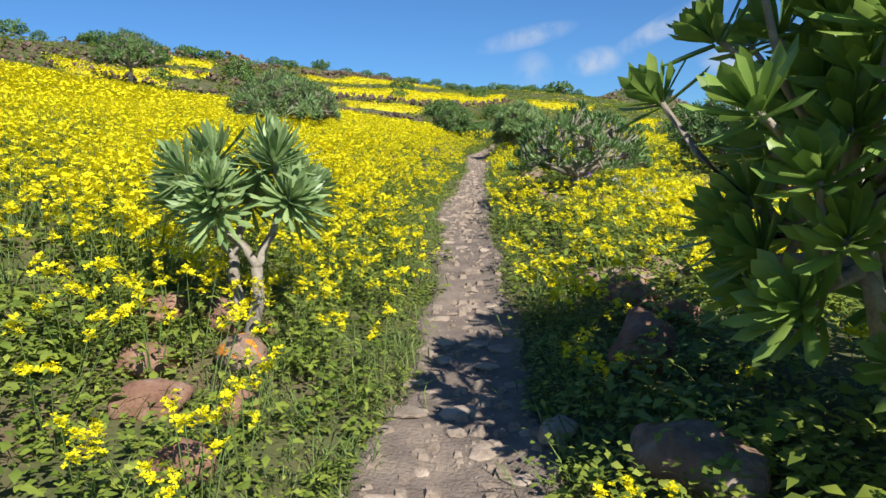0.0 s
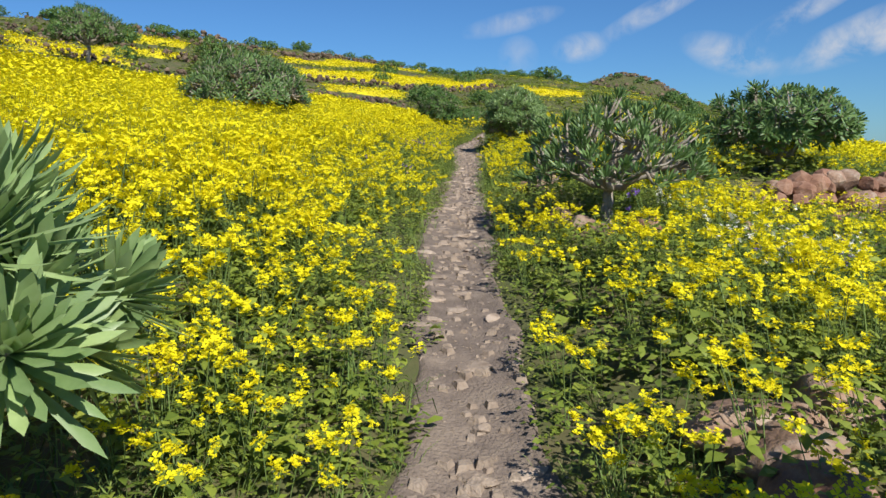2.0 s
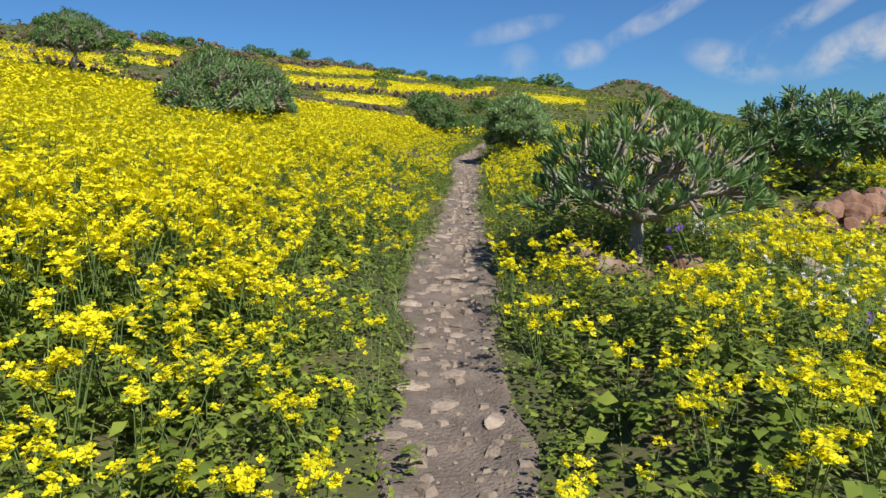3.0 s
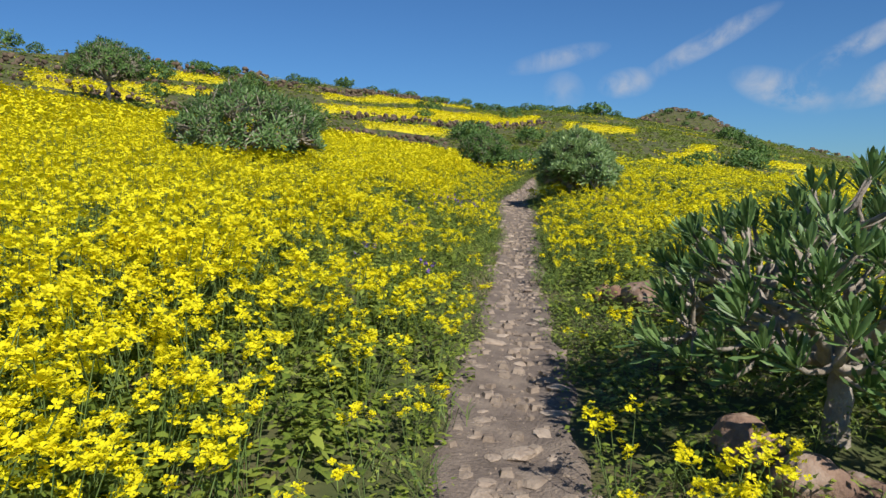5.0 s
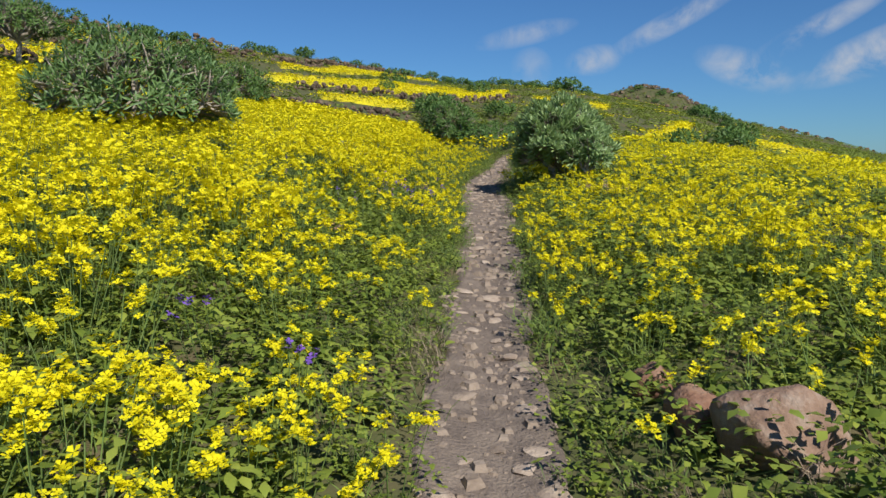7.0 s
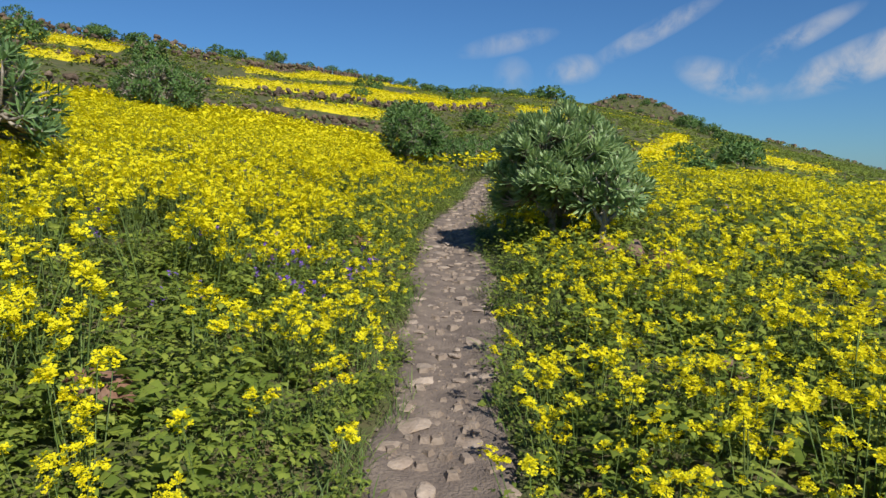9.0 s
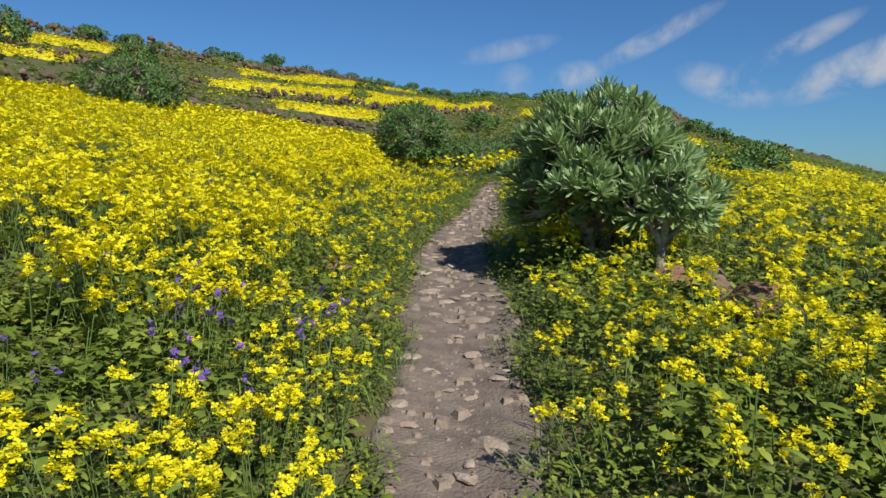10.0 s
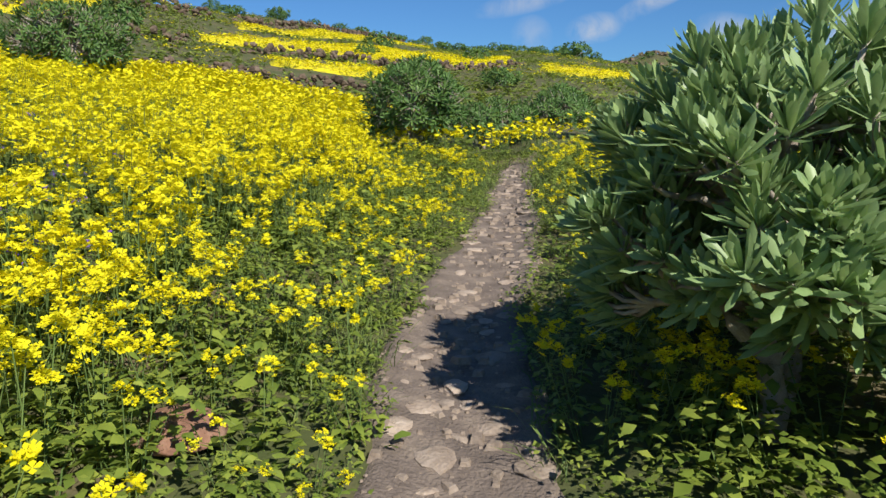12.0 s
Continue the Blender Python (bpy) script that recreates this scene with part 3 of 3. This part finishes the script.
stand(shrub("succulent_shrub", "upright shrub at the end of the path", 44, 1.65, 0.85, 0.8, 0.3, 240, 15, 0.18, 0.034, 0.05, 0.2, 7, up=0.9), -0.8, 34.4)
stand(shrub("succulent_shrub", "low spreading dark shrub where the path bends", 47, 1.0, 1.1, 0.8, 0.12, 220, 13, 0.16, 0.034, 0.04, 0.2, 7), 0.5, 37.3)
stand(shrub("succulent_shrub", "low spreading dark shrub where the path bends", 48, 1.0, 0.9, 0.8, 0.12, 200, 13, 0.16, 0.034, 0.04, 0.2, 7), 2.2, 38.0)

# bushes far off on the hill share a few shapes
far_kinds = [shrub("hill_bush", "round dark green bush on the hillside", 50 + k, 1.5, 1.25, 1.15, 0.15, 64, 9, 0.34, 0.11, 0.06, 0.2, 4, category="bush", simple=True, dome=k == 1) for k in range(3)]
SPOTS = [(-25, 57, 1.0), (-20, 62, 1.0), (-2.5, 56, 1.0), (6.3, 34, 0.55), (3.5, 48, 0.7), (1.5, 60, 0.8), (10.5, 48, 0.6),
         (17, 58, 0.8), (22, 75, 0.8), (26, 90, 0.9), (-10, 96, 1.2), (-33, 64, 1.0), (13.0, 118, 1.6), (-21, 49, 0.6), (30, 110, 1.5),
         (12.5, 47, 0.9), (-36, 70, 1.2), (-28, 72, 0.9), (-8, 75, 0.7), (0, 100, 1.1)]
rb = np.random.default_rng(21)
for k in range(52):
    x = -42 + 56 * (k + rb.uniform(0, 1)) / 52
    SPOTS.append((x, max(52.0, 128 - 3.0 * max(0.0, -x - 14)) + rb.uniform(-4, 2), rb.uniform(0.4, 1.0)))
for k in range(60):
    SPOTS.append((rb.uniform(16, 80), rb.uniform(125, 172), rb.uniform(0.3, 0.8)))
for k, (x, y, s) in enumerate(SPOTS):
    if k < 3:
        far_kinds[k].matrix_world = pose(x, y, gz(x, y) - 0.05, 0, 0, k * 77)
        tagged(far_kinds[k], group="bushes on the hill")
    else:
        copy_thing(far_kinds[k % 3], pose(x, y, gz(x, y) - 0.05, 0, 0, k * 77) @ Matrix.Diagonal((s, s, s * 0.85, 1)))

# tumbled wall beyond the umbrella-shaped shrub, rock by rock
rubble = tagged(new("rubble_wall"), "tumbled wall of red-brown lava rocks beside a shrub", "stone wall", "dry-stone walls")
rubble_kinds = [rock_mesh("rock", 140 + k, [M_RED if k % 3 else M_ROCK], 0.78, 2, 0.24) for k in range(6)]
rq = random.Random(8)
for course in range(3):
    for k in range(22 - 3 * course):
        f = (k + 0.5 * (course % 2) + 0.8 * course) / 22
        wx, wy = 4.25 + 3.6 * f + rq.gauss(0, 0.05), 14.0 + 1.1 * f + rq.gauss(0, 0.1) + 0.07 * course
        size = rq.uniform(0.12, 0.25) * (1.15 - 0.12 * course)
        part("rock", rubble_kinds[rq.randrange(6)], rubble).matrix_world = pose(wx, wy, gz(wx, wy) + 0.1 + 0.21 * course, rq.uniform(-25, 25), rq.uniform(-25, 25), rq.uniform(0, 360)) @ Matrix.Diagonal((size, size, size, 1))


# ---------------------------------------------------------------- flowering weeds
TUFT_MATS = [M_PETAL, M_HERB, M_STEM, M_GRASS, M_PURPLE, M_WHITE, M_DRY]
tr = random.Random(77)


def mustard(heads, flowers, leaves, tall, petal=0.011, spreadr=0.16, headr=0.028):
    t = Tuft()
    for k in range(heads):
        w = 6.28 * k / heads + tr.uniform(-0.5, 0.5)
        r = spreadr * math.sqrt(tr.random())
        top = Vector((r * math.cos(w), r * math.sin(w), tall * tr.uniform(0.72, 1.05)))
        t.stem((top.x * 0.2, top.y * 0.2, 0), top, 0.004, 2)
        for j in range(flowers):
            q = Vector((tr.gauss(0, 0.55), tr.gauss(0, 0.55), tr.gauss(0, 0.5)))
            t.flower(top + q * headr, petal * tr.uniform(0.8, 1.25), tr, 0)
    for k in range(leaves):
        w = tr.uniform(0, 6.28)
        f = tr.random() ** 1.4
        out = Vector((math.cos(w), math.sin(w), tr.uniform(-0.1, 0.7)))
        side = Vector((-math.sin(w), math.cos(w), tr.uniform(-0.4, 0.4)))
        L = 0.13 * (1 - 0.6 * f) * tr.uniform(0.6, 1.2)
        t.leaf((out.x * 0.03, out.y * 0.03, tall * 0.7 * f + 0.02), out, side, L, L * 0.45, 1, 0.4)
    return t


def weed(leaves, size, tall):
    """Low broad leaves on short stalks."""
    t = Tuft()
    for k in range(leaves):
        w = tr.uniform(0, 6.28)
        r = tr.uniform(0.02, 0.12)
        z = tall * tr.uniform(0.25, 1)
        out = Vector((math.cos(w), math.sin(w), tr.uniform(-0.25, 0.5)))
        side = Vector((-math.sin(w), math.cos(w), tr.uniform(-0.5, 0.5)))
        L = size * tr.uniform(0.6, 1.25)
        t.leaf((out.x * r, out.y * r, z), out, side, L, L * tr.uniform(0.5, 0.8), 1, 0.3, 2)
    return t


def grass(blades, tall, mat=3, width=0.006):
    t = Tuft()
    for k in range(blades):
        w = tr.uniform(0, 6.28)
        out = Vector((math.cos(w) * 0.5, math.sin(w) * 0.5, tr.uniform(0.7, 1.3)))
        side = Vector((-math.sin(w), math.cos(w), 0))
        t.leaf((tr.gauss(0, 0.05), tr.gauss(0, 0.05), 0), out, side, tall * tr.uniform(0.5, 1.1), width, mat, 0.45)
    return t


def blossom(mat, tall, flowers, petal):
    t = Tuft()
    for k in range(flowers):
        p = Vector((tr.gauss(0, 0.05), tr.gauss(0, 0.05), tall * tr.uniform(0.6, 1)))
        t.stem((p.x * 0.5, p.y * 0.5, 0), p, 0.003, 2)
        for j in range(3):
            t.flower(p + Vector((tr.gauss(0, 0.01), tr.gauss(0, 0.01), -0.012 * j)), petal, tr, mat)
    return t


near_m = [mustard(tr.randint(2, 5), 16, 10, 0.50, 0.0148, 0.14, 0.036) for _ in range(10)]
mid_m = [mustard(9, 5, 4, 0.62, 0.022, 0.22, 0.045) for _ in range(6)]
far_m = [mustard(9, 2, 1, 0.52, 0.042, 0.3, 0.05) for _ in range(5)]


def clear(x, y, margin=0.0):
    """1 beside the path, 0 on it."""
    return ((np.abs(x - path_x(y)) > path_half(y) + margin) | (y > 33.2)).astype(float)


def yellow(x, y):
    """How thick the mustard stands, 0 to 1."""
    u = x - path_x(y)
    left = 0.2 + 0.8 * ss(5.5, 9.0, y - 0.3 * u) - 0.3 * ss(9.5, 11, y) * ss(14, 12.5, y) * ss(-2.2, -0.8, u) - 0.42 * ss(14, 17, y) * ss(-5, -1.5, u)
    right = 0.34 + 1.0 * ss(6.0, 7.6, y) * ss(3.4, 1.6, u) * ss(11.5, 9.5, y) + 0.25 * ss(14, 19, y)
    v = np.where(u < 0, left, right)
    patch = 0.9 + 0.75 * noise2(x, y, 0.9, 0.3) + 0.6 * noise2(x, y, 2.7, 1.1)
    edge = 0.7 + 0.3 * ss(0.3, 1.4, np.abs(u))
    shade = 1 - 1.3 * np.exp(-(((x - 1.75) / 0.85) ** 2 + ((y - 10.7) / 1.0) ** 2)) - np.exp(-(((x - 1.5) / 0.5) ** 2 + ((y - 13.6) / 0.9) ** 2)) - np.exp(-(((x - 1.3) / 0.7) ** 2 + ((y - 23.1) / 0.6) ** 2)) - np.exp(-(((x - 1.9) / 1.1) ** 2 + ((y - 3.8) / 1.2) ** 2))
    shade = shade - 0.7 * np.exp(-(((x + 0.9) / 0.45) ** 2 + ((y - 5.0) / 0.7) ** 2))
    return np.clip(v * np.maximum(patch, 0.1) * edge, 0, 1) * np.clip(shade, 0, 1)


rg = np.random.default_rng(2)
x, y = places(rg, -2.6, 3.2, 1.2, 33, 34, lambda x, y: yellow(x, y) * clear(x, y, 0.07))
tall = 0.72 + 0.5 * ss(0.4, 2.4, np.abs(x - path_x(y))) * np.where(x < path_x(y), 1, 0.5)
scatter("mustard_flowers", near_m, x, y, tall * rg.uniform(0.7, 1.25, len(x)), TUFT_MATS, rg, 0.2, label="yellow flowering mustard along the path", category="flowers")


def field(x, y):
    inside = (y < np.interp(x, [-34, -17, -14.6, -8.8, -4, 0], [24, 31.5, 35, 45, 43.5, 41.5])) & ((y < 36) | (x < -1.5)) & ((x < 4) | (y < 31))
    return inside * np.clip(0.75 * yellow(x, y) + 0.45 * ss(9, 16, y) * (x < 0), 0, 1)


x, y = places(rg, -9, 9, 2, 34, 20, lambda x, y: field(x, y) * ((x < -2.6) | (x > 3.2)))
scatter("mustard_flowers", mid_m, x, y, rg.uniform(0.75, 1.2, len(x)) * np.where(x > 0, 0.8, 1.0), TUFT_MATS, rg, 0.15, label="dense yellow mustard field on the slope", category="flowers")
x, y = places(rg, -34, 14, 5, 52, 13, lambda x, y: field(x, y) * ((x < -9) | (x > 9) | (y > 34)) * (np.abs(x) < 3 + 0.72 * y) * clear(x, y, 0.1))
scatter("mustard_flowers", far_m, x, y, rg.uniform(0.75, 1.2, len(x)), TUFT_MATS, rg, 0.12, label="dense yellow mustard field on the slope", category="flowers")


# strips of mustard on the terraces: cross-sections from the near edge (x, y) to the far edge (x, y)
STRIPS = [[(-9.8, 55.5, -10.8, 58.5), (-4.2, 56.8, -4.7, 62.6)],
          [(-15.6, 61.3, -16.6, 64.7), (-10.1, 69.0, -11.8, 79.3), (-4.5, 74.2, -6.5, 100.9), (3.1, 85.0, 3.7, 104.2)],
          [(-17.3, 73.5, -18.6, 78.7), (-12.8, 103.2, -15.1, 114.1), (-6.4, 123.0, -6.8, 129.0)],
          [(5.0, 73.4, 5.9, 86.1), (12.1, 78.5, 12.6, 82.0)],
          [(-21.6, 38.5, -27.0, 46.3), (-20.4, 41.7, -23.6, 47.3), (-17.5, 43.3, -19.0, 46.6)],
          [(-22.8, 47.6, -23.9, 50.5), (-20.2, 55.1, -21.5, 60.0)],
          [(-26.6, 58.2, -29.6, 62.6), (-24.0, 66.3, -25.7, 71.5)],
          [(4.8, 36.0, 9.0, 50.0), (9.8, 44.0, 17.5, 72.0)],
          [(15.0, 51.5, 17.0, 57.5), (21.9, 56.3, 23.0, 60.0)]]
M_CANOPY = material("mustard_canopy", [(0.20, 0.22, 0.03), (0.55, 0.46, 0.012), (0.64, 0.55, 0.012), (0.68, 0.59, 0.015)], 0.7, 7.0, 0.8, 14)


def strip_grid(nodes, step=0.5):
    """Points over a strip: rows along it, columns from its near to its far edge; also the share across."""
    n = np.array(nodes, float)
    length = np.concatenate([[0], np.cumsum(np.hypot(np.diff(n[:, 0]), np.diff(n[:, 1])))])
    d = np.arange(0, length[-1] + step, step)
    e = [np.interp(d, length, n[:, k]) for k in range(4)]
    f = np.linspace(0, 1, 15)[None]
    ragged = 0.35 * noise2(d, 3 * d, 0.9)[:, None]
    X = e[0][:, None] * (1 - f) + e[2][:, None] * f
    Y = e[1][:, None] * (1 - f) + e[3][:, None] * f + ragged
    return X, Y, f + 0 * X


def in_strip(x, y):
    """1 on a strip of mustard."""
    v = np.zeros(np.shape(x), bool)
    for nodes in STRIPS:
        n = np.array(nodes, float)
        for p, q in zip(n[:-1], n[1:]):
            corners = [(p[0], p[1]), (q[0], q[1]), (q[2], q[3]), (p[2], p[3])]
            inside = np.ones(np.shape(x), bool)
            for k in range(4):
                (ax, ay), (bx, by) = corners[k], corners[(k + 1) % 4]
                inside &= (bx - ax) * (y - ay) - (by - ay) * (x - ax) > 0
            v |= inside
    return v.astype(float)


rc = np.random.default_rng(31)
for nodes in STRIPS:
    X, Y, f = strip_grid(nodes)
    mound = np.minimum(1, 6 * np.minimum(f, 1 - f))
    mound[0], mound[-1] = 0, 0
    Z = ground(X, Y) - 0.12 + 0.3 * mound + rc.normal(0, 0.05, X.shape) * mound
    rows_n, cols_n = X.shape
    i = (np.arange(rows_n - 1)[:, None] * cols_n + np.arange(cols_n - 1)[None]).ravel()
    Q = np.stack([i, i + cols_n, i + cols_n + 1, i + 1], -1)
    me = big_mesh("mustard_strip", np.stack([X, Y, Z], -1).reshape(-1, 3), Q, [M_CANOPY], np.zeros(len(Q)))
    tagged(new("mustard_strip", me), "dense strip of flowering mustard on a far terrace", "flowers", "mustard strips", "stuff")

terr_m = [mustard(10, 1, 1, 0.27, 0.05, 0.4, 0.05) for _ in range(4)]
x, y = places(rg, -40, 30, 34, 130, 6, lambda x, y: in_strip(x, y) * (0.75 + 0.35 * noise2(x, y, 0.8)) + 0.05 * (noise2(x, y, 0.3, 5) > 0.35) * (x > -30) * (y > 46))
scatter("mustard_flowers", terr_m, x, y, rg.uniform(0.8, 1.3, len(x)), TUFT_MATS, rg, 0.1, label="yellow mustard plants on the far terraces", category="flowers")

# low green weeds
weeds = [weed(17, 0.044, 0.27) for _ in range(7)] + [weed(9, 0.085, 0.18) for _ in range(2)]
x, y = places(rg, -2.6, 3.2, 1.2, 35, 72, lambda x, y: clear(x, y, -0.03 + 0.05 * np.sin(5 * y) * np.sin(1.7 * y)) * np.clip(0.85 + 0.2 * noise2(x, y, 1.7, 4) + 0.5 * (np.abs(x - path_x(y)) < 0.7), 0, 1))
near_edge = 0.65 + 0.5 * ss(0.32, 1.0, np.abs(x - path_x(y)))
near_edge = near_edge * (1 - 0.6 * np.exp(-(((x - 1.7) / 0.7) ** 2 + ((y - 10.9) / 0.7) ** 2)) - 0.6 * np.exp(-(((x + 0.9) / 0.45) ** 2 + ((y - 5.0) / 0.7) ** 2)))
scatter("weeds", weeds, x, y, near_edge * rg.uniform(0.6, 1.3, len(x)), TUFT_MATS, rg, 0.2, label="lush low green weeds beside the path", category="weeds")
weeds_mid = [weed(8, 0.13, 0.34) for _ in range(5)]
x, y = places(rg, -10, 10, 2, 36, 16, lambda x, y: ((x < -2.6) | (x > 3.2)) * 1.0)
scatter("weeds", weeds_mid, x, y, rg.uniform(0.6, 1.3, len(x)), TUFT_MATS, rg, 0.2, label="green weeds between the flowers", category="weeds")
weeds_far = [weed(8, 0.24, 0.2) for _ in range(4)]
x, y = places(rg, -70, 60, 8, 130, 2.6, lambda x, y: (in_strip(x, y) < 0.5) * ((x < -10) | (x > 10) | (y > 36)) * (np.abs(x) < 4 + 0.75 * y) * (0.55 + 0.45 * noise2(x, y, 0.3, 1)) * clear(x, y, 0.1))
scatter("weeds", weeds_far, x, y, rg.uniform(0.6, 1.4, len(x)), TUFT_MATS, rg, 0.1, label="rough green growth on the hillside", category="weeds")
x, y = places(rg, 10, 110, 125, 195, 0.8, lambda x, y: 0.6 + 0.4 * noise2(x, y, 0.2, 3))
scatter("weeds", weeds_far, x, y, rg.uniform(0.6, 1.4, len(x)), TUFT_MATS, rg, 0.1, label="scrub on the far hill", category="weeds")

# grass, purple and white blossoms, dry twigs
grasses = [grass(12, 0.36) for _ in range(5)]
x, y = places(rg, -3.2, 3.6, 1.2, 33, 58, lambda x, y: clear(x, y, -0.03) * np.clip(0.45 + 0.8 * noise2(x, y, 1.1, 6), 0.05, 1))
scatter("grass", grasses, x, y, rg.uniform(0.6, 1.3, len(x)), TUFT_MATS, rg, 0.2, label="thin green grass among the weeds", category="grass")
purple = [blossom(4, 0.5, 4, 0.014) for _ in range(4)]
x, y = places(rg, -4.5, 4, 3, 33, 7, lambda x, y: clear(x, y, 0.2) * np.where(x > 0.5, 0.12, 1.0) * np.clip(1.2 * noise2(x, y, 0.8, 9) - 0.4, 0, 1))
scatter("purple_blossoms", purple, x, y, rg.uniform(0.8, 1.3, len(x)), TUFT_MATS, rg, 0.2, label="violet wild blossoms among the mustard", category="flowers")
white = [blossom(5, 0.4, 8, 0.012) for _ in range(3)]
x, y = places(rg, 2.2, 3.6, 9, 12.5, 8, lambda x, y: 0.6 + 0 * x)
scatter("white_blossoms", white, x, y, rg.uniform(0.8, 1.3, len(x)), TUFT_MATS, rg, 0.2, label="small white wild blossoms near a shrub", category="flowers")
dry = [grass(26, 0.4, 6, 0.004) for _ in range(3)]
x, y = np.concatenate([rg.normal(2.7, 0.35, 40), rg.normal(4.6, 0.5, 60), rg.normal(1.5, 0.3, 14), rg.normal(-0.1, 0.12, 10)]), np.concatenate(
    [rg.normal(25.6, 0.3, 40), rg.normal(14.0, 0.3, 60), rg.normal(12.3, 0.5, 14), rg.normal(15.0, 0.6, 10)])
scatter("dry_twigs", dry, x, y, rg.uniform(0.6, 1.3, len(x)), TUFT_MATS, rg, 0.3, label="dry grey-brown twigs and straw", category="dry grass")

# ---------------------------------------------------------------- stones in the path
def pebble():
    t = Tuft()
    a = [(math.cos(w) * tr.uniform(0.7, 1.1), math.sin(w) * tr.uniform(0.7, 1.1)) for w in (0.3, 1.9, 3.4, 5.0)]
    top = [(p[0] * 0.6, p[1] * 0.6, 0.5) for p in a]
    low = [(*p, -0.2) for p in a]
    t.quad(*top, 0)
    for k in range(4):
        j = (k + 1) % 4
        t.quad(low[k], low[j], top[j], top[k], 0)
    return t


x, y = places(rg, -0.3, 1.8, 1.0, 36, 260, lambda x, y: (np.abs(x - path_x(y)) < path_half(y) * 1.1) * np.clip(0.5 + 0.5 * noise2(x, y, 3.0, 2), 0.1, 1))
scatter("gravel", [pebble() for _ in range(6)], x, y, 0.004 + 0.014 * rg.uniform(0, 1, len(x)) ** 2, [M_STONE], rg, 0.0, -0.012, label="loose gravel on the dirt path", category="gravel")
stones = [rock_mesh("stone", 90 + k, [M_STONE], 0.32, 2, 0.2) for k in range(7)]
placed = []
rs = random.Random(4)
tries = 0
while len(placed) < 300 and tries < 9000:
    tries += 1
    y = rs.uniform(2.2, 33)
    s = 0.05 + 0.08 * rs.random() ** 1.8
    x = float(path_x(y)) + rs.uniform(-0.95, 0.95) * float(path_half(y))
    if any((x - a) ** 2 + (y - b) ** 2 < (0.85 * (s + c)) ** 2 for a, b, c in placed):
        continue
    placed.append((x, y, s))
    ob = part("stone", stones[len(placed) % 7], path)
    ob.matrix_world = pose(x, y, gz(x, y) + 0.012, rs.uniform(-6, 6), rs.uniform(-6, 6), rs.uniform(0, 360)) @ Matrix.Diagonal((s, s * rs.uniform(0.8, 1.3), s * 0.7, 1))
# smaller flat stones between them
x, y = places(rg, -0.3, 1.8, 2.0, 35, 62, lambda x, y: (np.abs(x - path_x(y)) < path_half(y) * 0.98) * 1.0)
scatter("path_stones", [pebble() for _ in range(8)], x, y, 0.018 + 0.05 * rg.uniform(0, 1, len(x)) ** 1.6, [M_STONE], rg, 0.0, -0.01, label="small flat stones bedded in the path", category="stones")
# loose rocks that stud the far hill
x, y = places(rg, 12, 80, 128, 180, 0.7, lambda x, y: np.clip(0.35 + 0.7 * noise2(x, y, 0.25, 7), 0, 1))
scatter("hill_rocks", [pebble() for _ in range(6)], x, y, rg.uniform(0.25, 0.7, len(x)), [M_WALLROCK], rg, 0.0, -0.1, label="brown rocks strewn over the far hill", category="rocks")
